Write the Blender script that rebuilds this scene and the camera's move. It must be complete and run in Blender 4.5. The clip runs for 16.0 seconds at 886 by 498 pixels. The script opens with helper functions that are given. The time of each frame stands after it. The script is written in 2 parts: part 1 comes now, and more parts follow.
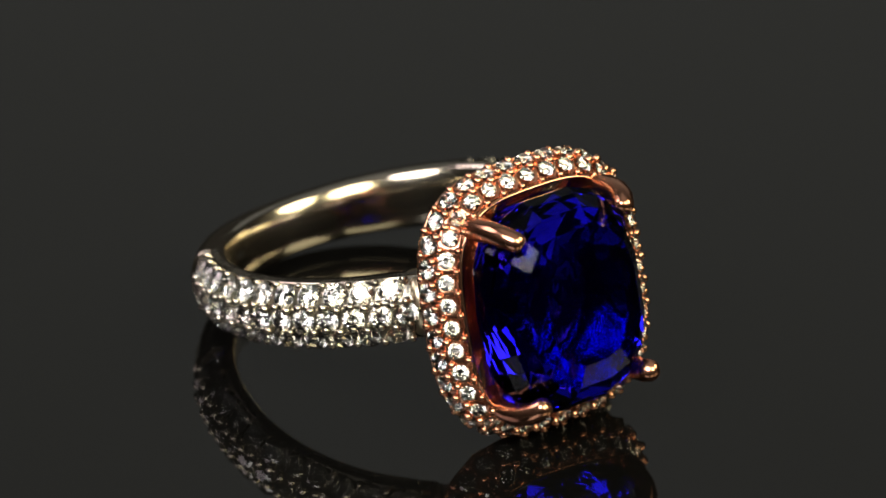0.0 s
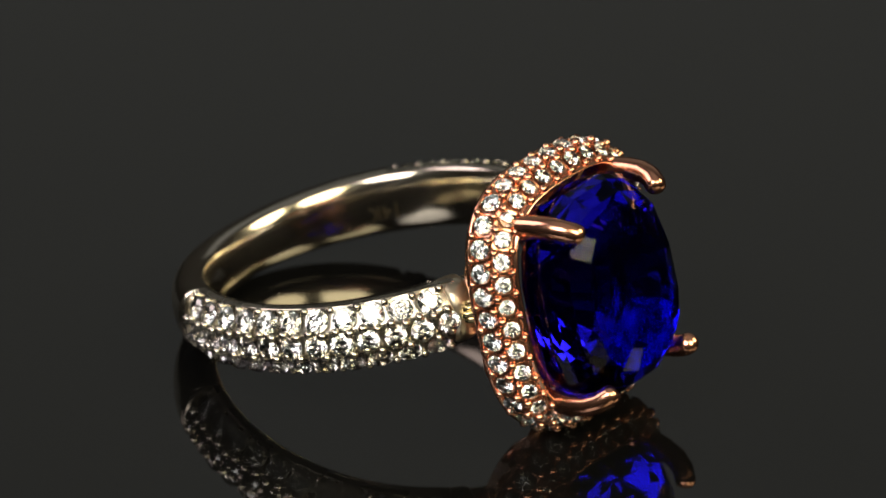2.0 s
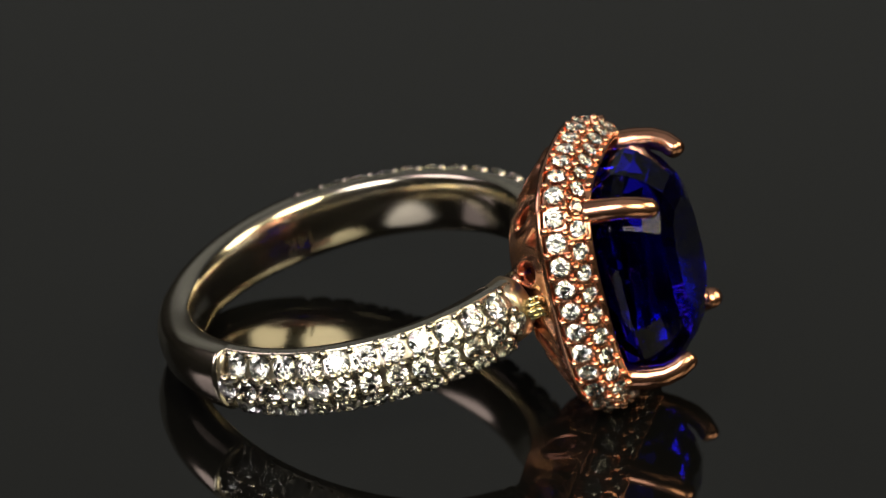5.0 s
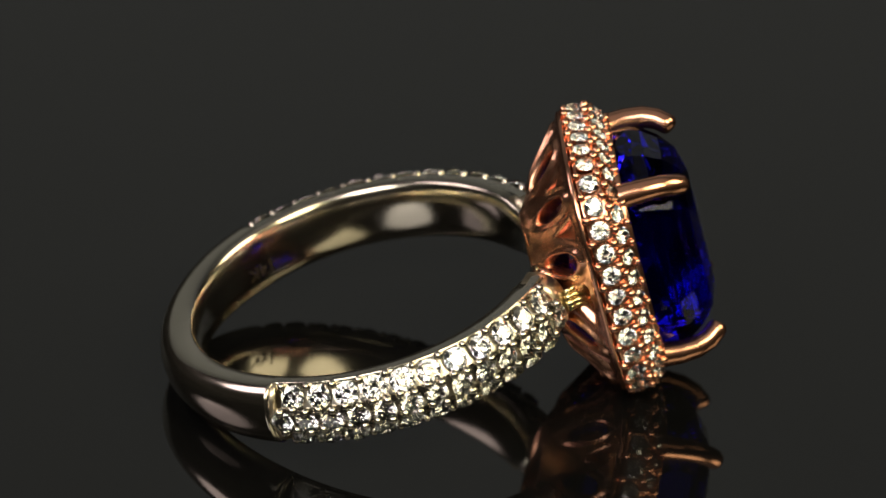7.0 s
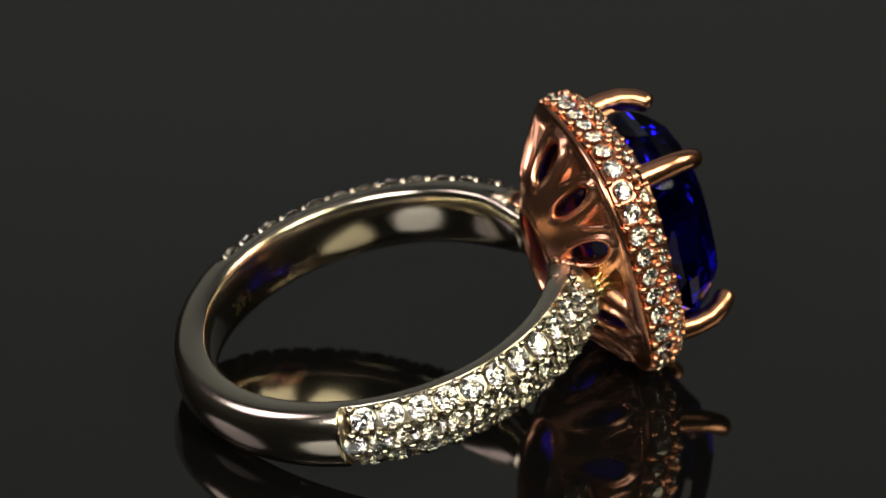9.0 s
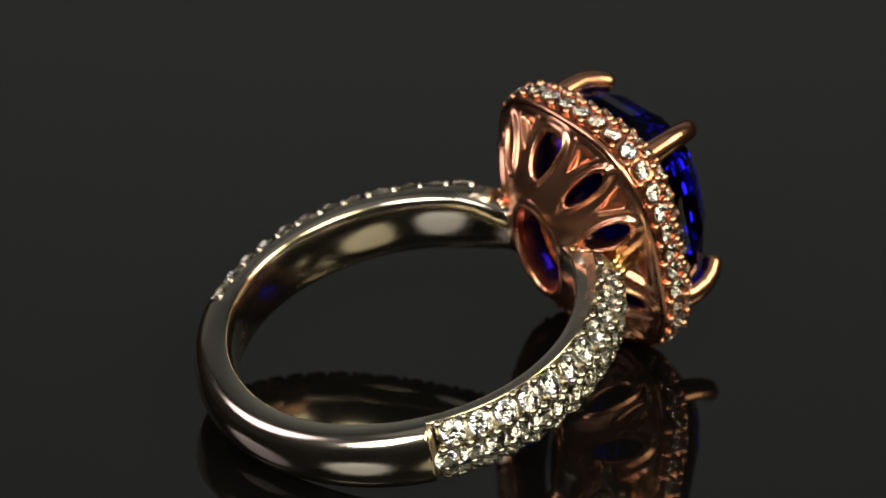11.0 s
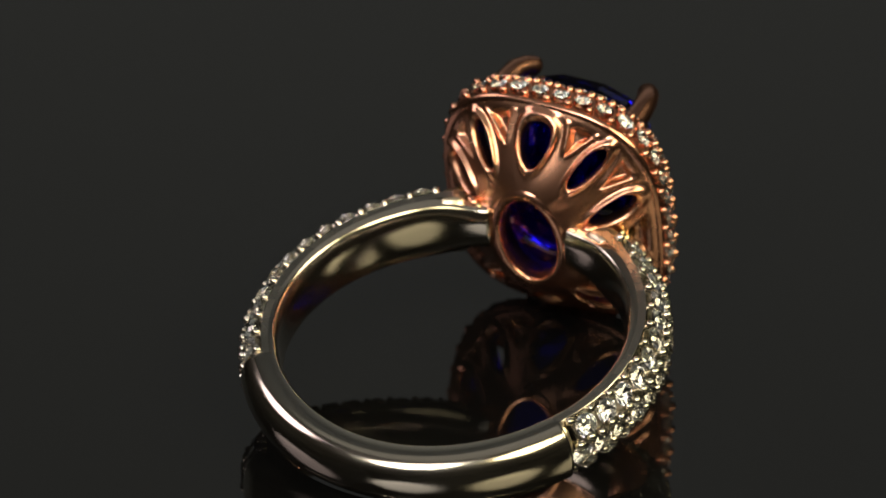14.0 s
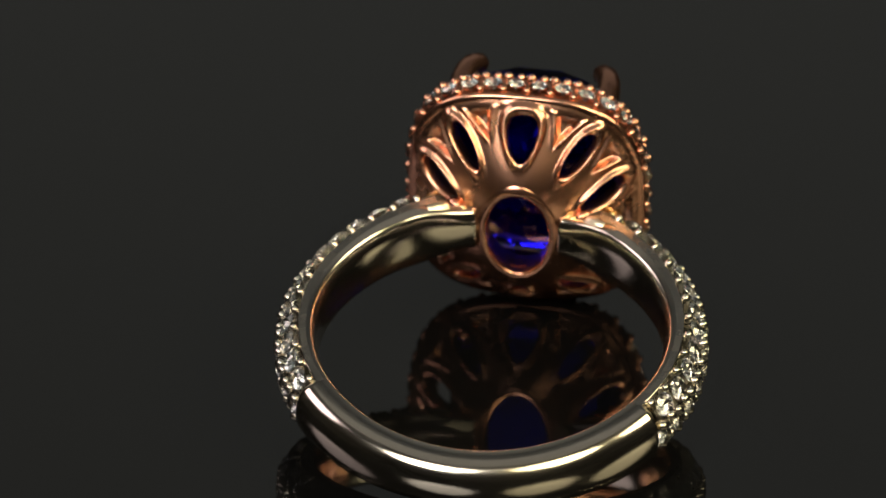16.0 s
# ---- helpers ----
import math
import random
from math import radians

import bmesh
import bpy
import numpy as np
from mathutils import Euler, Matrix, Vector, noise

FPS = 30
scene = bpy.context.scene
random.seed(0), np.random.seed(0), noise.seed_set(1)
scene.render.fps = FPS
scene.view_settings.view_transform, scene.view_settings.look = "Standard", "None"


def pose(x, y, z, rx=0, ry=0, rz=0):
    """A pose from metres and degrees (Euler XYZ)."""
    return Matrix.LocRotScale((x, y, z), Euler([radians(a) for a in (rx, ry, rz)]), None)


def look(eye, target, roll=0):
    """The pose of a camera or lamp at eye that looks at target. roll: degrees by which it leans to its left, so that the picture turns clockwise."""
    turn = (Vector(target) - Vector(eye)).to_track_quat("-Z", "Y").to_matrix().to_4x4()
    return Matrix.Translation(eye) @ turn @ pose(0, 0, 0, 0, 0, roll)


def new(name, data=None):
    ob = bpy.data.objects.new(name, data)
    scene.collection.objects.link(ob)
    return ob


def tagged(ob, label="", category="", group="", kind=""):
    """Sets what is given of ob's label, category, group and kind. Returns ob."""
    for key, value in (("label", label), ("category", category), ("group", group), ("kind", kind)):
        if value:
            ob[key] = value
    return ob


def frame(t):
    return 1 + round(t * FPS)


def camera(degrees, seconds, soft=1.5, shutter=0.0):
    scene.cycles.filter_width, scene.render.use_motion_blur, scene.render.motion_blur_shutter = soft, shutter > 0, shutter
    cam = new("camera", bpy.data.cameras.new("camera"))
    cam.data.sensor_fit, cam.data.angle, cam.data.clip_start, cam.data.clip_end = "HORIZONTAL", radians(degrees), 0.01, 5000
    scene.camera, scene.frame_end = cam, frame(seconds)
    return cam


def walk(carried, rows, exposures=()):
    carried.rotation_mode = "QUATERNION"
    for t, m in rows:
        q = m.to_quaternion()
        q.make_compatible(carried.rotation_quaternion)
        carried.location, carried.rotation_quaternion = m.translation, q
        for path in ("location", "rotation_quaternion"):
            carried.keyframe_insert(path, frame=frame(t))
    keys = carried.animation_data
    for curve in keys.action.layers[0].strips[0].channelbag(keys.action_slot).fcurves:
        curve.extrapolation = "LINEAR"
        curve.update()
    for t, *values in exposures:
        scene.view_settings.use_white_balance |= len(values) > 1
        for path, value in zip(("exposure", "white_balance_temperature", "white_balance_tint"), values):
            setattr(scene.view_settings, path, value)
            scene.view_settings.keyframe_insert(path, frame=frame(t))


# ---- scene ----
# Ring sizes below are in millimetres, scaled by MM. Its own space: finger axis z, head towards +y.
MM = 0.001
TURN_RATE = 8.528      # degrees a second
cam = camera(8.0, 16.0, soft=1.5)
CAM_POSE = pose(0, -0.2630, 0.14347, 90 - 27.61, 0, 0.438)
cam.data.dof.use_dof, cam.data.dof.focus_distance, cam.data.dof.aperture_fstop = True, 0.289, 70
walk(cam, [(0.0, CAM_POSE), (16.0, CAM_POSE)], exposures=[(0.0, 0.28), (8.0, 0.09), (16.0, -0.03)])

# ---- light ----
world = bpy.data.worlds.new("world")
world.use_nodes = True
world.node_tree.nodes["Background"].inputs[0].default_value = (0.9, 0.95, 1.0, 1)
world.node_tree.nodes["Background"].inputs[1].default_value = 0.02
scene.world = world


def area(name, eye, target, size, power, colour, shape="DISK"):
    data = bpy.data.lights.new(name, "AREA")
    data.shape, data.size, data.energy, data.color = shape, size, power, colour
    ob = new(name, data)
    ob.matrix_world = look(eye, target)
    return ob


def soft_lamp(name, azimuth, height, far, size, radiance, colour):
    """A round soft lamp aimed at the ring; azimuth in degrees to the right of the camera, as seen from the ring."""
    a, e = radians(azimuth), radians(height)
    eye = (far * math.sin(a) * math.cos(e), -far * math.cos(a) * math.cos(e), far * math.sin(e))
    power = radiance * math.pi * math.pi * size * size / 4
    area(name, eye, (0, 0, 0.01), size, power, colour)


soft_lamp("lamp_left_front", -29, 42, 0.42, 0.21, 8.4, (1.0, 0.95, 0.88))
soft_lamp("lamp_right_front", 29, 42, 0.42, 0.22, 7.8, (1.0, 0.89, 0.58))
soft_lamp("lamp_left_side", -97, 40, 0.42, 0.21, 3.2, (1.0, 0.84, 0.86))
area("lamp_top", (0, 0.08, 0.72), (0, 0.08, 0), 0.62, 0.17 * math.pi * math.pi * 0.62 * 0.62 / 4, (1.0, 0.95, 0.86))
soft_lamp("lamp_right_side", 82, 40, 0.42, 0.21, 6.8, (1.0, 0.88, 0.56))


# ---- materials ----
def material(name):
    m = bpy.data.materials.new(name)
    m.use_nodes = True
    return m, m.node_tree.nodes, m.node_tree.links, m.node_tree.nodes["Principled BSDF"]


def metal(name, colour, rough, wear=0.06, bump=0.02, scale=900):
    m, n, l, b = material(name)
    b.inputs["Metallic"].default_value = 1
    tex = n.new("ShaderNodeTexCoord")
    big = n.new("ShaderNodeTexNoise")
    big.inputs["Scale"].default_value, big.inputs["Detail"].default_value = scale * 0.3, 4
    l.new(tex.outputs["Object"], big.inputs["Vector"])
    fine = n.new("ShaderNodeTexNoise")
    fine.inputs["Scale"].default_value, fine.inputs["Detail"].default_value = scale * 4, 3
    l.new(tex.outputs["Object"], fine.inputs["Vector"])
    ramp = n.new("ShaderNodeMapRange")
    ramp.inputs["From Min"].default_value, ramp.inputs["From Max"].default_value = 0.3, 0.7
    ramp.inputs["To Min"].default_value, ramp.inputs["To Max"].default_value = rough, rough + wear
    l.new(big.outputs["Fac"], ramp.inputs["Value"])
    l.new(ramp.outputs["Result"], b.inputs["Roughness"])
    mix = n.new("ShaderNodeMix")
    mix.data_type = "RGBA"
    mix.inputs["A"].default_value = (*colour, 1)
    mix.inputs["B"].default_value = (*[c * 0.86 for c in colour], 1)
    l.new(big.outputs["Fac"], mix.inputs["Factor"])
    l.new(mix.outputs["Result"], b.inputs["Base Color"])
    bn = n.new("ShaderNodeBump")
    bn.inputs["Strength"].default_value, bn.inputs["Distance"].default_value = bump, 0.00005
    l.new(fine.outputs["Fac"], bn.inputs["Height"])
    l.new(bn.outputs["Normal"], b.inputs["Normal"])
    return m


WHITE_GOLD = metal("white_gold", (0.73, 0.66, 0.55), 0.13, wear=0.06)
PLATE_GOLD = metal("brushed_white_gold", (0.66, 0.61, 0.52), 0.20, wear=0.12, bump=0.12, scale=2500)
CAP_GOLD = metal("warm_white_gold", (0.80, 0.69, 0.50), 0.26, wear=0.12, bump=0.1, scale=2500)
BEAD_GOLD = metal("white_gold_bead", (0.68, 0.62, 0.52), 0.14)
ROSE_GOLD = metal("rose_gold", (0.89, 0.44, 0.285), 0.19)
SATIN_GOLD = metal("satin_rose_gold", (0.87, 0.44, 0.28), 0.22, wear=0.07)
YELLOW_GOLD = metal("solder_gold", (0.85, 0.72, 0.38), 0.15)
ENGRAVED = metal("engraving", (0.10, 0.08, 0.05), 0.5)


def glass(name, colour, ior):
    m, n, l, b = material(name)
    b.inputs["Base Color"].default_value = (*colour, 1)
    b.inputs["Transmission Weight"].default_value = 1
    b.inputs["Roughness"].default_value = 0.0
    b.inputs["IOR"].default_value = ior
    return m, n, l, b


DIAMOND, dn, dl, db = glass("diamond", (0.97, 0.96, 0.94), 2.4)
db.inputs["Roughness"].default_value = 0.075
info = dn.new("ShaderNodeObjectInfo")
tint = dn.new("ShaderNodeMix")
tint.data_type = "RGBA"
tint.inputs["A"].default_value = (0.99, 0.96, 0.90, 1)
tint.inputs["B"].default_value = (0.95, 0.97, 1.0, 1)
dl.new(info.outputs["Random"], tint.inputs["Factor"])
dl.new(tint.outputs["Result"], db.inputs["Base Color"])
TANZANITE, _, _, tb = glass("blue_gem", (0.005, 0.003, 0.54), 1.69)
tb.inputs["Specular Tint"].default_value = (0.16, 0.16, 0.19, 1)

ACRYLIC, an, al, ab = material("black_acrylic")
ab.inputs["Base Color"].default_value = (0.003, 0.003, 0.003, 1)
ab.inputs["IOR"].default_value = 1.5
at = an.new("ShaderNodeTexCoord")
anoise = an.new("ShaderNodeTexNoise")
anoise.inputs["Scale"].default_value, anoise.inputs["Detail"].default_value = 40, 5
al.new(at.outputs["Object"], anoise.inputs["Vector"])
arange = an.new("ShaderNodeMapRange")
arange.inputs["To Min"].default_value, arange.inputs["To Max"].default_value = 0.015, 0.05
al.new(anoise.outputs["Fac"], arange.inputs["Value"])
al.new(arange.outputs["Result"], ab.inputs["Roughness"])


def matte(name, colour):
    m, n, l, b = material(name)
    t = n.new("ShaderNodeTexNoise")
    t.inputs["Scale"].default_value, t.inputs["Detail"].default_value = 3, 4
    mix = n.new("ShaderNodeMix")
    mix.data_type = "RGBA"
    mix.inputs["A"].default_value = (*colour, 1)
    mix.inputs["B"].default_value = (*[c * 0.9 for c in colour], 1)
    l.new(t.outputs["Fac"], mix.inputs["Factor"])
    l.new(mix.outputs["Result"], b.inputs["Base Color"])
    b.inputs["Roughness"].default_value = 0.9
    return m


WALL = matte("dark_wall", (0.06, 0.06, 0.06))
BACKDROP = matte("grey_backdrop", (0.61, 0.68, 0.80))
TABLE = matte("dark_table", (0.036, 0.036, 0.038))


# ---- mesh helpers ----
def part(name, bm, mat, parent=None, label="", smooth=True):
    me = bpy.data.meshes.new(name)
    bm.normal_update()
    bm.to_mesh(me)
    bm.free()
    me.materials.append(mat)
    if smooth:
        me.shade_smooth()
    ob = new(name, me)
    ob.parent = parent
    if label:
        tagged(ob, label)
    return ob


def piece(name, me, parent, m):
    ob = new(name, me)
    ob.parent = parent
    ob.matrix_basis = m
    return ob


def box(bm, lo, hi):
    vs = [bm.verts.new((x, y, z)) for x in (lo[0], hi[0]) for y in (lo[1], hi[1]) for z in (lo[2], hi[2])]
    for f in ((0, 1, 3, 2), (4, 6, 7, 5), (0, 4, 5, 1), (2, 3, 7, 6), (0, 2, 6, 4), (1, 5, 7, 3)):
        bm.faces.new([vs[i] for i in f])
    return bm


def loft(rings, close_u=True, close_v=False, caps=True):
    """A skin over rings of points, each a list of (x, y, z) in millimetres."""
    bm = bmesh.new()
    vs = [[bm.verts.new(Vector(p) * MM) for p in r] for r in rings]
    n = len(vs[0])
    last = len(vs) if close_v else len(vs) - 1
    for j in range(last):
        a, b = vs[j], vs[(j + 1) % len(vs)]
        for i in range(n if close_u else n - 1):
            k = (i + 1) % n
            bm.faces.new((a[i], a[k], b[k], b[i]))
    if caps and not close_v and close_u:
        bm.faces.new(vs[0][::-1])
        bm.faces.new(vs[-1])
    bmesh.ops.recalc_face_normals(bm, faces=bm.faces)
    return bm


def tube(points, radii, sides=16):
    """A round bar along a line of points, millimetres, with a rounded far end."""
    pts = [Vector(p) for p in points]
    rings, side = [], None
    for i, p in enumerate(pts):
        d = (pts[min(i + 1, len(pts) - 1)] - pts[max(i - 1, 0)]).normalized()
        if side is None:
            side = d.orthogonal().normalized()
        side = (side - d * side.dot(d)).normalized()
        up = d.cross(side)
        rings.append([p + (side * math.cos(a) + up * math.sin(a)) * radii[i]
                      for a in (2 * math.pi * k / sides for k in range(sides))])
    return loft(rings)


def oval(a, b, n, u):
    """A point of a cushion outline, u from the top (+z) clockwise: x, z."""
    s, c = math.sin(u), math.cos(u)
    return (a * math.copysign(abs(s) ** (2 / n), s), b * math.copysign(abs(c) ** (2 / n), c))


def even_outline(a, b, n, count, shift=0.0):
    """Points spaced evenly along a cushion outline, with the outward normal: (x, z, nx, nz)."""
    fine = [oval(a, b, n, 2 * math.pi * k / 4000) for k in range(4000)]
    run = [0.0]
    for k in range(4000):
        p, q = fine[k], fine[(k + 1) % 4000]
        run.append(run[-1] + math.hypot(q[0] - p[0], q[1] - p[1]))
    out, k = [], 0
    for i in range(count):
        want = run[-1] * ((i + shift) % count) / count
        k = int(np.searchsorted(run, want, side="right")) - 1
        p = fine[k % 4000]
        gx = math.copysign(abs(p[0] / a) ** (n - 1) / a, p[0])
        gz = math.copysign(abs(p[1] / b) ** (n - 1) / b, p[1])
        g = math.hypot(gx, gz)
        out.append((p[0], p[1], gx / g, gz / g))
    return out


def facing(place, normal, along, size=1.0):
    """A pose at a place (millimetres) whose z axis is the normal, for a piece with unit radius."""
    z = Vector(normal).normalized()
    x = Vector(along)
    x = (x - z * x.dot(z)).normalized()
    y = z.cross(x)
    m = Matrix((x, y, z)).transposed().to_4x4()
    return Matrix.Translation(Vector(place) * MM) @ m @ Matrix.Diagonal((size * MM, size * MM, size * MM, 1))


# ---- setting ----
def room():
    w, t = 0.6, 0.02
    floor = part("floor", box(bmesh.new(), (-w, -w, -0.07), (w, w, -0.05)), TABLE, smooth=False)
    tagged(floor, "dark matt table top under the turntable", "table top", kind="structure")
    ceiling = part("ceiling", box(bmesh.new(), (-w, -w, 0.8), (w, w, 0.82)), BACKDROP, smooth=False)
    tagged(ceiling, "plain grey ceiling over the set", "ceiling", kind="structure")
    for name, lo, hi in (("wall_north", (-w, w, -0.05), (w, w + t, 0.8)), ("wall_south", (-w, -w - t, -0.05), (w, -w, 0.8)),
                         ("wall_east", (w, -w - t, -0.05), (w + t, w + t, 0.8)), ("wall_west", (-w - t, -w - t, -0.05), (-w, w + t, 0.8))):
        back = name == "wall_north"
        tagged(part(name, box(bmesh.new(), lo, hi), BACKDROP if back else WALL, smooth=False),
               "plain grey backdrop wall" if back else "plain dark wall", "wall", kind="structure")
    # Unseen black boards added round the walls, so low reflections in ring and acrylic stay dark.
    b = w - 0.012
    for name, lo, hi in (("baseboard", (-w, b, -0.05), (w, w, 0.19)), ("baseboard", (-w, -w, -0.05), (w, -b, 0.19)),
                         ("baseboard", (b, -b, -0.05), (w, b, 0.19)), ("baseboard", (-w, -b, -0.05), (-b, b, 0.19))):
        tagged(part(name, box(bmesh.new(), lo, hi), TABLE, smooth=False), "unseen black board added low on the wall to darken reflections", "baseboard", kind="structure")


def turntable():
    bm = bmesh.new()
    prof = [(0.0, 0.0), (0.146, 0.0), (0.1485, -0.0008), (0.15, -0.0025), (0.15, -0.0045), (0.0, -0.006)]
    rings = [[(r * math.cos(a), r * math.sin(a), z) for a in (2 * math.pi * k / 96 for k in range(96))] for r, z in prof[1:-1]]
    vs = [[bm.verts.new(p) for p in ring] for ring in rings]
    for a, b in zip(vs, vs[1:]):
        for i in range(96):
            k = (i + 1) % 96
            bm.faces.new((a[i], b[i], b[k], a[k]))
    bm.faces.new(vs[0])
    bm.faces.new(vs[-1][::-1])
    bmesh.ops.recalc_face_normals(bm, faces=bm.faces)
    top = new("turntable")
    tagged(top, "round glossy black acrylic turntable under the ring", "turntable")
    part("disc", bm, ACRYLIC, top, smooth=False)
    bm = bmesh.new()
    bmesh.ops.create_cone(bm, cap_ends=True, segments=64, radius1=0.09, radius2=0.08, depth=0.0435,
                          matrix=Matrix.Translation((0, 0, -0.02775)))
    part("base", bm, TABLE, top, smooth=False)
    return top


# ---- the ring ----
INNER = 8.13
SHANK_Z = 0.05


PAVE_END = {1: 121.0, -1: 125.4}     # degrees from the head, one shoulder a little longer


def smoothstep(a, b, x):
    k = min(1, max(0, (x - a) / (b - a)))
    return k * k * (3 - 2 * k)


def grow(phi):
    """How much the pave shoulders swell towards the head."""
    return 0.41 * (max(0.0, 118 - phi) / 85) ** 2


def shank_profile(side, phi):
    """Outer crest, edge radius and half width of the shank, phi degrees from the head."""
    end = PAVE_END[side]
    back = smoothstep(121, 180, phi)
    half = 1.54 - 0.22 * back
    half *= 0.75 + 0.25 * smoothstep(14, 34, phi)
    plain = smoothstep(end - 0.4, end + 0.2, phi)
    head = 1 - smoothstep(24.4, 25.4, phi)
    crest = 9.02 + 0.96 * plain + grow(phi) * 0.95
    edge = 8.82 + 0.16 * plain + grow(phi) * 0.8
    crest += (9.0 + 0.8 * smoothstep(17, 25.0, phi) - crest) * head
    edge += (8.8 - edge) * head
    return crest, edge, half


def shank_ring(side, phi):
    crest, edge, half = shank_profile(side, phi)
    a = radians(phi)
    out = []
    prof = [(INNER + 0.00, -half + 0.34), (INNER - 0.09, -half * 0.6), (INNER - 0.13, -half * 0.3), (INNER - 0.145, 0), (INNER - 0.13, half * 0.3), (INNER - 0.09, half * 0.6), (INNER + 0.00, half - 0.34),
            (INNER + 0.06, half - 0.17), (INNER + 0.14, half - 0.06), (INNER + 0.25, half)]
    prof += [(edge - 0.16, half), (edge - 0.10, half)]
    for k in range(25):
        g = math.pi * k / 24
        prof.append((edge + (crest - edge) * max(0.0, math.sin(g)) ** 0.92, half * math.copysign(abs(math.cos(g)) ** 0.92, math.cos(g))))
    prof += [(edge - 0.10, -half), (edge - 0.16, -half), (INNER + 0.25, -half), (INNER + 0.14, -half + 0.06), (INNER + 0.06, -half + 0.17)]
    for r, z in prof:
        out.append((side * r * math.sin(a), r * math.cos(a), z + SHANK_Z))
    return out


def shank(ring):
    sides = {}
    for side, end in PAVE_END.items():
        sides[side] = ([14 + k for k in range(13)] + [26.4, 26.7, 27.2] + [28 + 2 * k for k in range(46)]
                       + [end - 0.4, end - 0.1, end + 0.2] + [end + 1 + (179 - end) * k / 30 for k in range(31)])
    rings = [shank_ring(1, p) for p in sides[1]] + [shank_ring(-1, p) for p in reversed(sides[-1][:-1])]
    return part("shank", loft(rings), WHITE_GOLD, ring, "polished white gold shank with pave shoulders")


def diamond_mesh():
    bm = bmesh.new()
    pt = lambda r, k, z: bm.verts.new((r * math.cos(math.pi * k / 8), r * math.sin(math.pi * k / 8), z))
    table = [pt(0.56, 2 * k, 0.34) for k in range(8)]
    mid = [pt(0.80, 2 * k + 1, 0.21) for k in range(8)]
    gird = [pt(1.0, k, 0.03) for k in range(16)]
    low = [pt(1.0, k, -0.03) for k in range(16)]
    pav = [pt(0.30, 2 * k, -0.62) for k in range(8)]
    cul = bm.verts.new((0, 0, -0.87))
    bm.faces.new(table)
    for k in range(8):
        n = (k + 1) % 8
        bm.faces.new((table[k], mid[k], table[n]))
        bm.faces.new((table[k], mid[k - 1], gird[2 * k], mid[k]))
        bm.faces.new((mid[k], gird[2 * k], gird[2 * k + 1]))
        bm.faces.new((mid[k], gird[2 * k + 1], gird[(2 * k + 2) % 16]))
        bm.faces.new((low[2 * k], low[2 * k + 1], pav[k]))
        bm.faces.new((low[2 * k + 1], low[(2 * k + 2) % 16], pav[n]))
        bm.faces.new((low[2 * k + 1], pav[n], pav[k]))
        bm.faces.new((pav[k], pav[n], cul))
    for k in range(16):
        n = (k + 1) % 16
        bm.faces.new((gird[k], gird[n], low[n], low[k]))
    bmesh.ops.recalc_face_normals(bm, faces=bm.faces)
    me = bpy.data.meshes.new("diamond")
    bm.to_mesh(me)
    bm.free()
    me.materials.append(DIAMOND)
    return me


def bead_mesh(mat):
    bm = bmesh.new()
    bmesh.ops.create_icosphere(bm, subdivisions=2, radius=1.0)
    for v in bm.verts:
        if v.co.z < -0.1:
            d = math.hypot(v.co.x, v.co.y)
            if d > 0.3:
                v.co.x, v.co.y = v.co.x / d * 0.95, v.co.y / d * 0.95
            v.co.z = -2.6 if v.co.z < -0.7 else v.co.z * 1.5
    me = bpy.data.meshes.new("bead")
    bm.to_mesh(me)
    bm.free()
    me.materials.append(mat)
    me.shade_smooth()
    return me


STONE = diamond_mesh()


def seat(bm, place, cx, cy, hx, hy, rx, ry, depth, spokes=20):
    """A rectangle of metal skin with a round seat cut through it; place(a, b, lift) gives millimetres."""
    rows = []
    for i in range(spokes):
        th = 2 * math.pi * (i + 0.5) / spokes
        c, d = math.cos(th), math.sin(th)
        edge = min(hx / max(abs(c) * rx, 1e-9), hy / max(abs(d) * ry, 1e-9))
        row = [place(cx + rx * 0.78 * c, cy + ry * 0.78 * d, -depth), place(cx + rx * 0.97 * c, cy + ry * 0.97 * d, -0.05),
               place(cx + rx * 1.04 * c, cy + ry * 1.04 * d, 0.0), place(cx + rx * edge * c, cy + ry * edge * d, 0.0)]
        rows.append([bm.verts.new(p * MM) for p in row])
    corners = [bm.verts.new(place(cx + a * hx, cy + b * hy, 0.0) * MM) for a, b in ((1, 1), (-1, 1), (-1, -1), (1, -1))]
    for i in range(spokes):
        n = (i + 1) % spokes
        for j in range(3):
            bm.faces.new((rows[i][j], rows[n][j], rows[n][j + 1], rows[i][j + 1]))
        a0, a1 = (2 * math.pi * (k + 0.5) / spokes for k in (i, i + 1))
        e0 = hx / max(abs(math.cos(a0)) * rx, 1e-9) < hy / max(abs(math.sin(a0)) * ry, 1e-9)
        e1 = hx / max(abs(math.cos(a1)) * rx, 1e-9) < hy / max(abs(math.sin(a1)) * ry, 1e-9)
        if e0 != e1:
            am = (a0 + a1) / 2
            k = {(True, True): 0, (False, True): 1, (False, False): 2, (True, False): 3}[(math.cos(am) > 0, math.sin(am) > 0)]
            bm.faces.new((rows[i][3], rows[n][3], corners[k]))


# Across the shank, lean, count, first stone and step in degrees.
SHANK_ROWS = {1: ((1.05, 0.52, 11, 34.45, 7.932), (0.0, 0.0, 13, 30.81, 7.229), (-1.05, -0.52, 11, 34.45, 7.932)),
              -1: ((1.05, 0.52, 12, 34.45, 7.70), (0.0, 0.0, 13, 30.81, 7.55), (-1.05, -0.52, 12, 34.45, 7.70))}
SKIN_TOP, SKIN_FALL = 9.75, 0.38


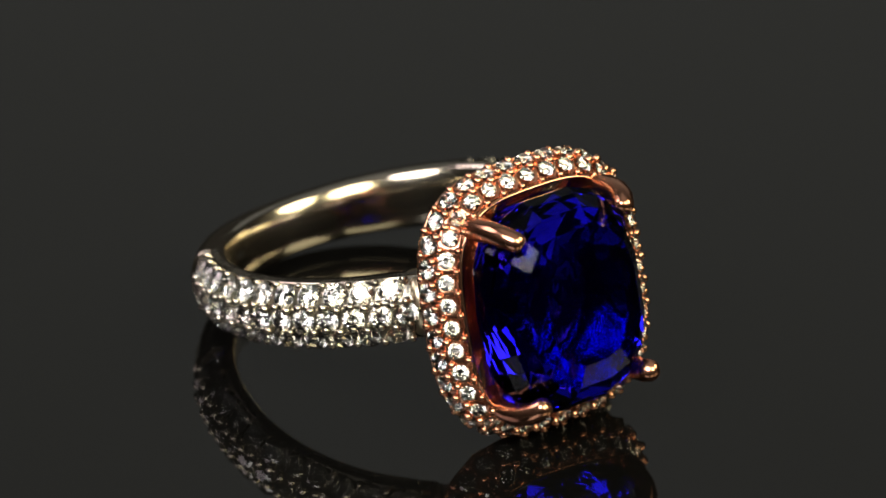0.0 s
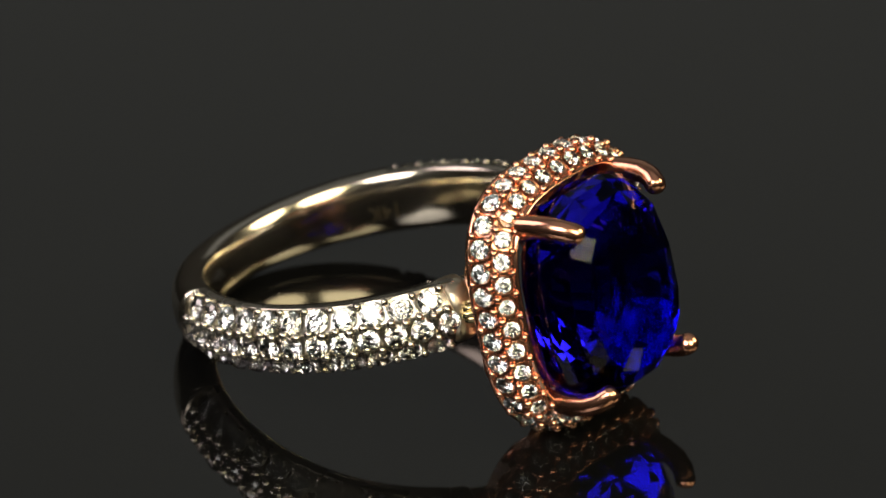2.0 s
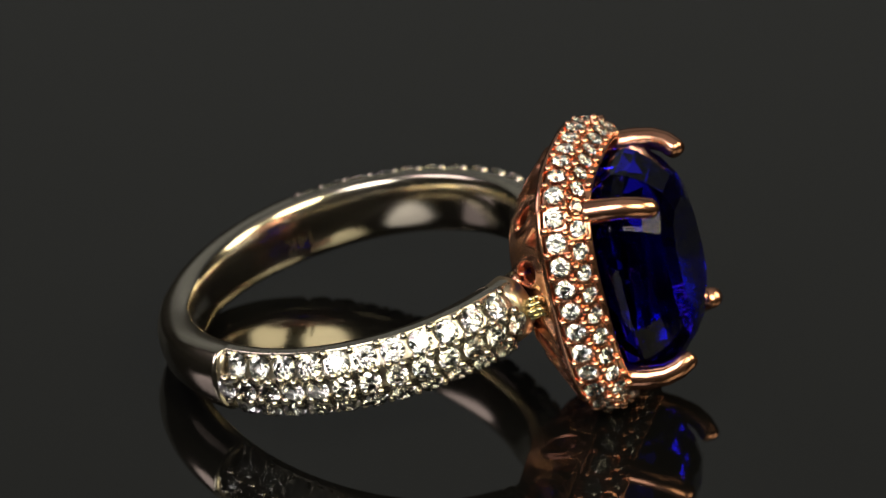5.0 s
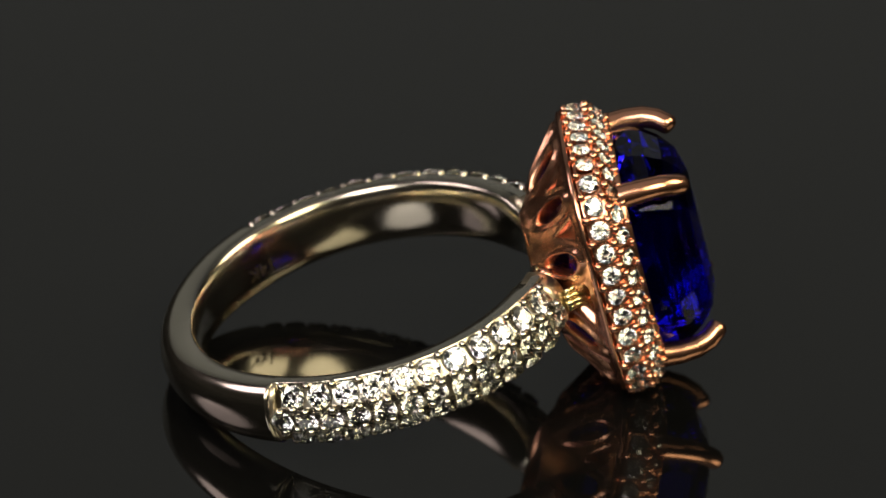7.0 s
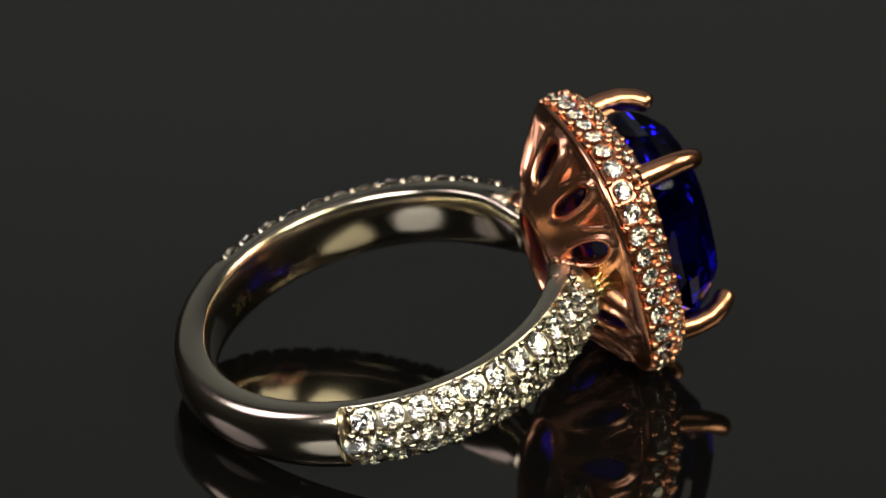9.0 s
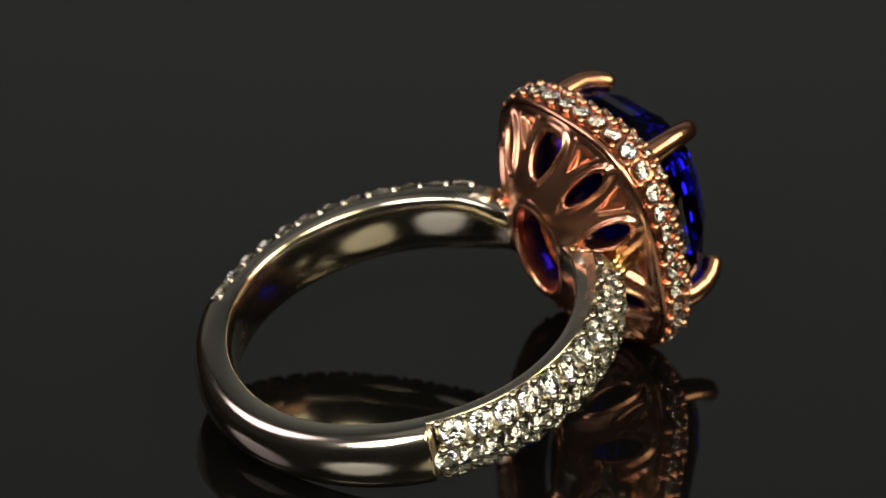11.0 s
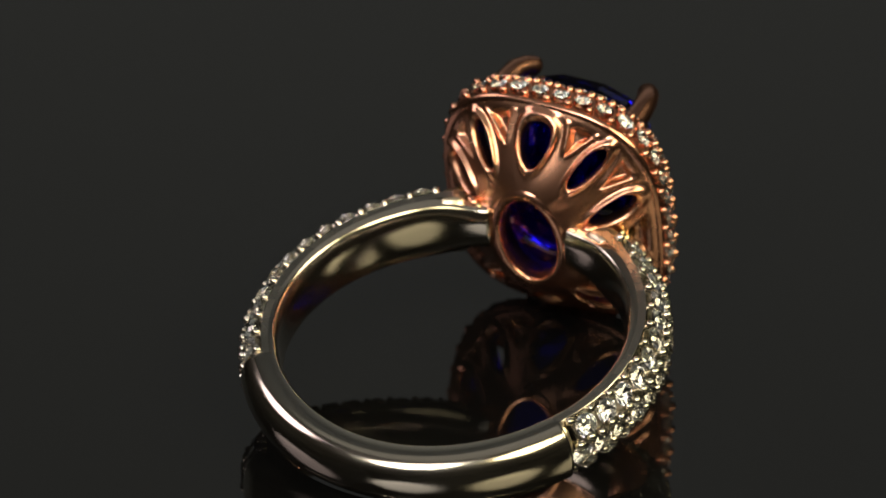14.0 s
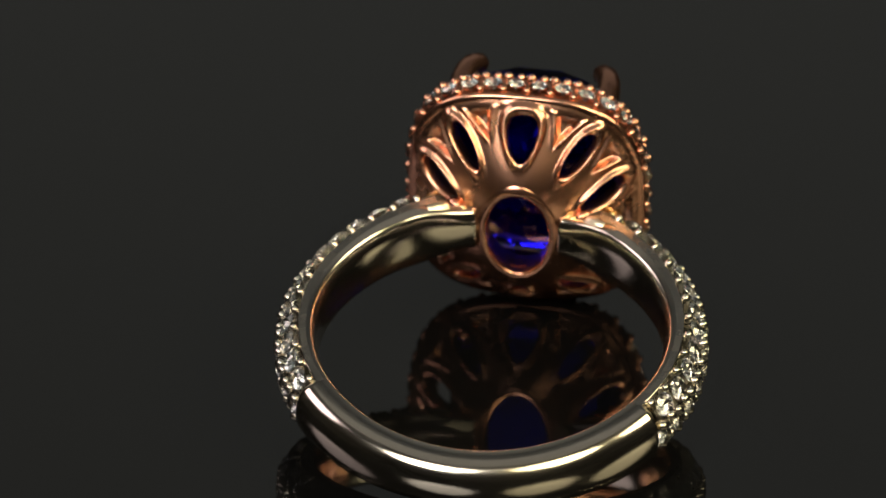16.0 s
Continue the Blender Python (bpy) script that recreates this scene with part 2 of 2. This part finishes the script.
def skin_radius(phi, z):
    return SKIN_TOP - SKIN_FALL * (z / 1.03) ** 2 + grow(phi)


def pave_skin(phi, z, side, lift):
    a = radians(phi)
    r = skin_radius(phi, z) + lift
    return Vector((side * r * math.sin(a), r * math.cos(a), z + SHANK_Z))


def shank_plate(ring, side):
    bm = bmesh.new()
    place = lambda p, z, lift: pave_skin(p, z, side, lift - 0.11)
    for mid, lean, count, first, step in SHANK_ROWS[side]:
        for i in range(count):
            phi = first + i * step
            ry = 0.47 * math.cos(lean)
            seat(bm, place, phi, mid, step / 2, 0.525 if mid == 0 else 0.48,
                 math.degrees((0.46 if mid == 0 else 0.485) / skin_radius(phi, mid)), ry, 0.3)
    for sign in (1, -1):
        vs = [[bm.verts.new(place(p, sign * z, 0.0) * MM) for z in (0.53, 1.0, 1.50)] for p in (25.4, 28.0, 30.484)]
        for a, b in zip(vs, vs[1:]):
            for k in (0, 1):
                bm.faces.new((a[k], a[k + 1], b[k + 1], b[k]))
        edge = []
        for k in range(47):
            p = 25.4 + (PAVE_END[side] - 25.2) * k / 46
            top = place(p, sign * 1.545, 0.0)
            a = radians(p)
            r = 8.5 + 0.7 * grow(p)
            edge.append([bm.verts.new(v * MM) for v in (top, Vector((side * r * math.sin(a), r * math.cos(a), sign * 1.545 + SHANK_Z)))])
        for a, b in zip(edge, edge[1:]):
            bm.faces.new((a[0], a[1], b[1], b[0]))
    bmesh.ops.remove_doubles(bm, verts=bm.verts, dist=4e-6)
    bmesh.ops.recalc_face_normals(bm, faces=bm.faces)
    return part("pave_plate", bm, PLATE_GOLD, ring)


def pave_place(side, phi, r, z, lean):
    a = radians(phi)
    r += grow(phi)
    n = Vector((side * math.sin(a) * math.cos(lean), math.cos(a) * math.cos(lean), math.sin(lean)))
    return (side * r * math.sin(a), r * math.cos(a), z + SHANK_Z), n, Vector((side * math.cos(a), -math.sin(a), 0))


def shank_pave(band):
    rnd = random.Random(4)
    bead = bead_mesh(BEAD_GOLD)
    for side in (1, -1):
        shank_plate(band, side)
        for z, lean, count, first, step in SHANK_ROWS[side]:
            r = skin_radius(180, z)
            for i in range(count):
                p, n, t = pave_place(side, first + i * step, r, z, lean + rnd.uniform(-0.05, 0.05))
                p = Vector(p) + n * 0.07
                n = n + Vector((rnd.uniform(-1, 1), rnd.uniform(-1, 1), rnd.uniform(-1, 1))) * 0.05
                piece("diamond", STONE, band, facing(p, n, t, (0.545 if z == 0 else 0.57) + rnd.uniform(-0.012, 0.012)))
        outer, gap = SHANK_ROWS[side][0][2] + 1, SHANK_ROWS[side][0][4]
        for z, lean, count, first, step, rad in ((1.44, 0.75, outer, 30.484, gap, 0.19), (-1.44, -0.75, outer, 30.484, gap, 0.19),
                                                 (0.53, 0.27, 2 * outer, 30.6, gap * 0.478, 0.235), (-0.53, -0.27, 2 * outer, 30.6, gap * 0.478, 0.235)):
            for i in range(count):
                p, n, t = pave_place(side, first + i * step, skin_radius(180, z) + (0.12 if count > outer else 0.06), z + (0.07 * (-1) ** i if count > outer else 0), lean)
                piece("bead", bead, band, facing(p, n, t, rad + rnd.uniform(-0.02, 0.02)))


def end_caps(ring):
    for side in (1, -1):
        for phi, depth in ((25.9, 0.62), (PAVE_END[side] - 0.1, 0.26)):
            a = radians(phi)
            rings = []
            for d, sc in ((-depth, 0.78), (-depth * 0.85, 0.90), (-depth * 0.5, 0.985), (0, 1.0), (depth * 0.5, 0.985), (depth * 0.85, 0.90), (depth, 0.78)):
                row = []
                for k in range(17):
                    g = math.pi * k / 16
                    r = 8.45 + (1.30 + 0.95 * grow(phi)) * sc * math.sin(g) ** 0.62
                    z = 1.54 * (0.5 + 0.5 * sc) * math.cos(g)
                    row.append((side * (r * math.sin(a) + d * math.cos(a)), r * math.cos(a) - d * math.sin(a), z + SHANK_Z))
                rings.append(row)
            part("end_cap", loft(rings), CAP_GOLD, ring)


HALO_A, HALO_B, HALO_N, HEAD_Z, HEAD_Y = 5.56, 6.18, 3.0, 0.0, 0.45
HALO_SKIN = ((-0.72, 12.38), (-0.29, 12.07), (0.03, 11.64), (0.13, 11.14), (0.08, 10.55))


def halo_plate(body):
    """The pierced front and side skin of the halo, with a seat for every diamond."""
    fine = even_outline(HALO_A, HALO_B, HALO_N, 36 * 24)

    def place(u, w, lift):
        f = (u * 24) % len(fine)
        i = int(f + 1e-6)
        f -= i
        p, q = fine[i % len(fine)], fine[(i + 1) % len(fine)]
        x, z, nx, nz = (a + (b - a) * f for a, b in zip(p, q))
        w = min(max(w, 0.0), 3.999)
        k = int(w)
        (o0, y0), (o1, y1) = HALO_SKIN[k], HALO_SKIN[k + 1]
        o, y = o0 + (o1 - o0) * (w - k), y0 + (y1 - y0) * (w - k)
        d = math.hypot(o1 - o0, y1 - y0)
        no, ny = (y0 - y1) / d, (o1 - o0) / d
        o, y = o + no * (lift - 0.07), y + ny * (lift - 0.07)
        return Vector((x + nx * o, y + HEAD_Y, z + nz * o + HEAD_Z))

    bm = bmesh.new()
    for shift, mid, rad in ((0.0, 1.0, 0.33), (0.5, 3.0, 0.38)):
        for i in range(36):
            seat(bm, place, i + shift, mid, 0.5, 1.0, rad / 1.0, rad / 0.5, 0.3, 24)
    bmesh.ops.remove_doubles(bm, verts=bm.verts, dist=4e-6)
    bmesh.ops.recalc_face_normals(bm, faces=bm.faces)
    return part("pave_plate", bm, ROSE_GOLD, body)


def halo(ring):
    prof = [(-0.96, 12.20), (-0.95, 12.50), (-0.90, 12.57), (-0.83, 12.57), (-0.77, 12.50), (-0.72, 12.3), (-0.78, 11.75), (-0.70, 11.4), (-0.50, 11.0), (-0.46, 10.75), (-0.38, 10.5), (0.05, 10.46),
            (0.10, 10.42), (0.11, 10.34), (0.08, 10.24), (0.0, 10.16), (-0.5, 10.10), (-0.96, 10.3)]
    line = even_outline(HALO_A, HALO_B, HALO_N, 144)
    rings = [[(x + nx * o, y + HEAD_Y, z + nz * o + HEAD_Z) for o, y in prof] for x, z, nx, nz in line]
    body = part("halo", loft(rings, close_v=True), ROSE_GOLD, ring, "rose gold cushion halo set with two rows of diamonds")
    rnd = random.Random(7)
    bead = bead_mesh(ROSE_GOLD)
    for o, y, lean, shift, size in ((-0.29, 12.08, 0.80, 0.0, 0.39), (0.14, 11.12, 0.26, 0.5, 0.445)):
        for x, z, nx, nz in even_outline(HALO_A, HALO_B, HALO_N, 36, shift):
            n = Vector((nx * math.cos(lean), math.sin(lean), nz * math.cos(lean)))
            n = n + Vector((rnd.uniform(-1, 1), rnd.uniform(-1, 1), rnd.uniform(-1, 1))) * 0.05
            piece("diamond", STONE, body, facing((x + nx * o, y + HEAD_Y, z + nz * o + HEAD_Z), n, (-nz, 0, nx), size + rnd.uniform(-0.02, 0.02)))
    halo_plate(body)
    for o, y, lean, shift, count, size in ((-0.68, 12.40, 1.2, 0.5, 36, 0.19), (0.03, 11.69, 0.5, 0.25, 72, 0.22), (0.14, 10.62, -0.05, 0.0, 36, 0.21)):
        for i, (x, z, nx, nz) in enumerate(even_outline(HALO_A, HALO_B, HALO_N, count, shift)):
            n = Vector((nx * math.cos(lean), math.sin(lean), nz * math.cos(lean)))
            w = 0.1 * (-1) ** i if count == 72 else 0
            piece("bead", bead, body, facing((x + nx * (o + w), y + HEAD_Y - w, z + nz * (o + w) + HEAD_Z), n, (-nz, 0, nx), size + rnd.uniform(-0.02, 0.02)))
    return body


BASE_A, BASE_B, BASE_Y = 1.68, 2.55, 7.92


def basket_point(u, v):
    """The basket's skin: u round the head from the top, v from the base oval (0) to the halo (1)."""
    k = v
    a = BASE_A + (5.50 - BASE_A) * k
    b = BASE_B + (6.08 - BASE_B) * k
    n = 2.1 + 0.7 * k
    x, z = oval(a, b, n, u)
    y = BASE_Y + (10.24 + HEAD_Y - BASE_Y) * (0.93 * k + 0.07 * k * k) - 0.30 * math.sin(math.pi * k) * (1 - k) ** 2
    return Vector((x, y, z + HEAD_Z))


def basket(ring):
    bm = bmesh.new()
    sectors, spokes, steps = 10, 192, 34
    MID, HOLE_S, HOLE_V = 0.60, 0.35, 0.25
    half = math.pi / sectors

    def place(u0, s, v, lift):
        u = u0 + s * half
        e = 1e-3
        p = basket_point(u, v)
        n = (basket_point(u + e, v) - p).cross(basket_point(u, min(v + e, 1.2)) - p).normalized()
        out = Vector((p.x, 0, p.z - HEAD_Z))
        if n.dot(out + Vector((0, -4, 0))) < 0:
            n = -n
        return p + n * lift

    for k in range(sectors):
        u0 = 2 * math.pi * k / sectors
        grid = []
        for i in range(spokes):
            th = 2 * math.pi * i / spokes
            c, s_ = math.cos(th), math.sin(th)
            hole = (HOLE_S * c, MID + HOLE_V * s_)
            dv = (1 - MID) / s_ if s_ > 1e-6 else (MID / -s_ if s_ < -1e-6 else 1e9)
            ds = 1 / abs(c) if abs(c) > 1e-6 else 1e9
            edge = min(dv, ds)
            rim = (c * edge, MID + s_ * edge)
            row = []
            for j in range(steps + 1):
                q = j / steps
                s = hole[0] + (rim[0] - hole[0]) * q
                v = hole[1] + (rim[1] - hole[1]) * q
                dist = math.hypot(s / HOLE_S, (v - MID) / HOLE_V)
                lift = 0.24 * math.exp(-((dist - 1.22) / 0.24) ** 2) * (0.15 + 0.85 * smoothstep(0.25, 0.45, v))
                wide = 1.25 * (v - 0.56)
                tri = smoothstep(1.40, 1.70, dist) * smoothstep(0.0, 0.17, wide - (1 - abs(s))) * (1 - smoothstep(0.84, 0.90, v))
                lift -= 0.30 * tri
                lift += 0.09 * math.exp(-((wide - (1 - abs(s)) + 0.03) / 0.09) ** 2) * smoothstep(0.55, 0.65, v) * (1 - smoothstep(0.9, 0.95, v))
                lift += 0.06 * smoothstep(0.88, 0.96, v)
                row.append((place(u0, s, v, lift), place(u0, s, v, lift * 0.2 - 0.55)))
            grid.append(row)
        fr = [[bm.verts.new(p[0] * MM) for p in row] for row in grid]
        bk = [[bm.verts.new(p[1] * MM) for p in row] for row in grid]
        for i in range(spokes):
            n = (i + 1) % spokes
            for j in range(steps):
                bm.faces.new((fr[i][j], fr[n][j], fr[n][j + 1], fr[i][j + 1]))
                bm.faces.new((bk[i][j], bk[i][j + 1], bk[n][j + 1], bk[n][j]))
            bm.faces.new((fr[i][0], bk[i][0], bk[n][0], fr[n][0]))
    bmesh.ops.remove_doubles(bm, verts=bm.verts, dist=2e-6)
    bmesh.ops.recalc_face_normals(bm, faces=bm.faces)
    body = part("basket", bm, SATIN_GOLD, ring, "pierced rose gold basket with petal-shaped openings")
    prof = [(0.30, 1.6), (0.0, 1.45), (-0.14, 1.1), (-0.20, 0.5), (-0.20, 0.08), (-0.18, -0.02), (-0.12, -0.09), (-0.03, -0.12), (0.08, -0.11),
            (0.20, -0.06), (0.32, 0.03), (0.44, 0.16), (0.50, 0.35), (0.3, 0.6), (0.0, 0.7)]
    rings = []
    for i in range(72):
        u = 2 * math.pi * i / 72
        x, z = oval(BASE_A, BASE_B, 2.0, u)
        d = Vector((x / BASE_A ** 2, z / BASE_B ** 2)).normalized()
        rings.append([(x + d.x * o, BASE_Y + 0.1 + y, z + d.y * o + HEAD_Z) for o, y in prof])
    part("base_ring", loft(rings, close_v=True), ROSE_GOLD, ring)
    return body


GEM_A, GEM_B = 4.16, 5.16


def gem(ring):
    segs = 16
    bm = bmesh.new()

    def layer(sc, y, n, turn=0.0):
        return [bm.verts.new(Vector((p[0], y + HEAD_Y + 0.02, p[1] + HEAD_Z)) * MM)
                for p in (oval(GEM_A * sc, GEM_B * sc, n, 2 * math.pi * (k + turn) / segs) for k in range(segs))]

    levels = [(1.0, 13.15, 2.8), (1.0, 13.30, 2.8), (0.965, 13.80, 2.8), (0.87, 14.55, 2.7), (0.72, 15.22, 2.7), (0.51, 15.54, 2.7)]
    rows = [layer(*q, 0.5) for q in levels]
    for a, b in zip(rows, rows[1:]):
        for k in range(segs):
            n = (k + 1) % segs
            bm.faces.new((a[k], a[n], b[n], b[k]))
    bm.faces.new(rows[-1])
    low = [rows[0]] + [layer(sc, y, n, t) for sc, y, n, t in ((0.97, 12.3, 2.8, 0.0), (0.82, 11.45, 2.6, 0.5), (0.54, 10.55, 2.4, 0.0), (0.24, 9.95, 2.2, 0.5))]
    for j, (a, b) in enumerate(zip(low, low[1:])):
        for k in range(segs):
            n = (k + 1) % segs
            if j % 2 == 0:
                bm.faces.new((a[k], a[n], b[n]))
                bm.faces.new((a[k], b[n], b[k]))
            else:
                bm.faces.new((a[k], a[n], b[k]))
                bm.faces.new((a[n], b[n], b[k]))
    tip = bm.verts.new(Vector((0, 9.75 + HEAD_Y, HEAD_Z)) * MM)
    for k in range(segs):
        bm.faces.new((low[-1][k], low[-1][(k + 1) % segs], tip))
    bmesh.ops.recalc_face_normals(bm, faces=bm.faces)
    return part("gemstone", bm, TANZANITE, ring, "deep violet-blue faceted cushion gemstone", smooth=False)


def prongs(ring):
    for sx in (-1, 1):
        for sz in (-1, 1):
            line = [(3.38, 11.2, 4.14), (3.45, 12.3, 4.22), (3.50, 13.1, 4.29), (3.43, 13.9, 4.26), (3.25, 14.5, 4.10), (2.98, 14.92, 3.86), (2.88, 15.06, 3.77), (2.81, 15.14, 3.71), (2.78, 15.17, 3.68)]
            rad = [0.80, 0.62, 0.56, 0.53, 0.51, 0.50, 0.45, 0.33, 0.12]
            part("prong", tube([(sx * x, y + HEAD_Y + 0.18, sz * (z + 0.12) + HEAD_Z) for x, y, z in line], rad), ROSE_GOLD, ring)


def lugs(ring):
    """The yellow solder wires and the rose bead that join each shoulder to the basket."""
    for side in (1, -1):
        for k, (dx, dz) in enumerate(((-0.20, 0.62), (0.02, 0.42), (0.20, 0.18), (0.06, -0.12))):
            line = [(side * (4.60 + dx), 9.22, SHANK_Z + dz * 0.9), (side * (4.44 + dx), 9.45, SHANK_Z + dz),
                    (side * (4.30 + dx), 9.75, SHANK_Z + dz * 1.05), (side * (4.28 + dx), 10.15, SHANK_Z + dz * 1.1)]
            part("solder_joint", tube(line, [0.17, 0.14 + 0.015 * k, 0.13, 0.20], 12), YELLOW_GOLD, ring)
        for z in (1.0, -1.0):
            line = [(side * 2.75, 8.20, SHANK_Z + z * 1.05), (side * 2.95, 8.42, SHANK_Z + z * 1.08), (side * 3.20, 8.66, SHANK_Z + z * 1.05), (side * 3.42, 8.86, SHANK_Z + z * 0.95)]
            part("joint_bead", tube(line, [0.16, 0.30, 0.33, 0.15], 14), ROSE_GOLD, ring)
            line = [(side * 2.40, 8.14, SHANK_Z + z * 1.0), (side * 2.62, 8.24, SHANK_Z + z * 1.1), (side * 2.86, 8.30, SHANK_Z + z * 1.1)]
            part("solder_joint", tube(line, [0.10, 0.20, 0.10], 12), YELLOW_GOLD, ring)


def engraving(ring):
    curve = bpy.data.curves.new("hallmark", "FONT")
    curve.body, curve.size, curve.align_x, curve.align_y = "14K", 1.0, "CENTER", "CENTER"
    curve.extrude = 0.02
    ob = bpy.data.objects.new("hallmark_text", curve)
    scene.collection.objects.link(ob)
    bpy.context.view_layer.update()
    me = bpy.data.meshes.new_from_object(ob.evaluated_get(bpy.context.evaluated_depsgraph_get()))
    bpy.data.objects.remove(ob)
    bm = bmesh.new()
    bm.from_mesh(me)
    bmesh.ops.subdivide_edges(bm, edges=[e for e in bm.edges if e.calc_length() > 0.25], cuts=2)
    for v in bm.verts:
        a = -radians(128.2) - v.co.x / INNER
        r = INNER - 0.150 + v.co.z * 0.3
        v.co = Vector((r * math.sin(a), r * math.cos(a), -0.26 - v.co.y)) * MM
    part("hallmark", bm, ENGRAVED, ring, "dark engraved 14K hallmark", smooth=False)


def jewel():
    ring = new("ring")
    tagged(ring, "white and rose gold ring with cushion-cut violet-blue gemstone and diamond halo", "ring")
    band = shank(ring)
    halo(ring)
    basket(ring)
    gem(ring)
    prongs(ring)
    end_caps(ring)
    lugs(ring)
    engraving(ring)
    shank_pave(band)
    return ring


# The ring lies on its shank and its halo's edge: its pose on the turntable at the start.
RING_TURN, RING_TILT, RING_LEAN = 34.3, 13.75, 1.604
RING_PLACE = (-0.00409, 0.00397, 0.0)


def resting(ring):
    """The ring's pose on the turntable, lowered until it touches."""
    th, ti, ro = radians(RING_TURN), radians(RING_TILT), radians(RING_LEAN)
    xa, yh, up = Vector((math.cos(th), math.sin(th), 0)), Vector((math.sin(th), -math.cos(th), 0)), Vector((0, 0, 1))
    ya = yh * math.cos(ti) + up * math.sin(ti)
    za = -yh * math.sin(ti) + up * math.cos(ti)
    x2 = xa * math.cos(ro) + za * math.sin(ro)
    z2 = za * math.cos(ro) - xa * math.sin(ro)
    m = Matrix((-x2, ya, z2)).transposed().to_4x4()
    low = min((m @ (c.matrix_basis if c.parent == ring else c.parent.matrix_basis @ c.matrix_basis) @ v.co).z
              for c in ring.children_recursive if c.type == "MESH" for v in c.data.vertices)
    return Matrix.Translation((RING_PLACE[0], RING_PLACE[1], -low)) @ m


room()
table = turntable()
ring = jewel()
REST = resting(ring)
ring.matrix_basis = REST


def motions():
    times = [0.5 * k for k in range(33)]
    # The table's drive runs a little unevenly: degrees ahead of or behind its mean rate.
    slip_at = (0, 2, 3, 4, 6.5, 7, 8, 8.5, 9, 11.5, 13, 14.5, 16)
    slip = (0.15, 0.10, -0.12, 0.0, 0.14, -0.07, -0.27, -0.62, -0.70, 0.14, 0.2, -0.12, 0.15)
    turn = lambda t: Matrix.Rotation(radians(TURN_RATE * t + np.interp(t, slip_at, slip)), 4, "Z")
    walk(table, [(t, turn(t)) for t in times])
    walk(ring, [(t, turn(t) @ REST) for t in times])


motions()
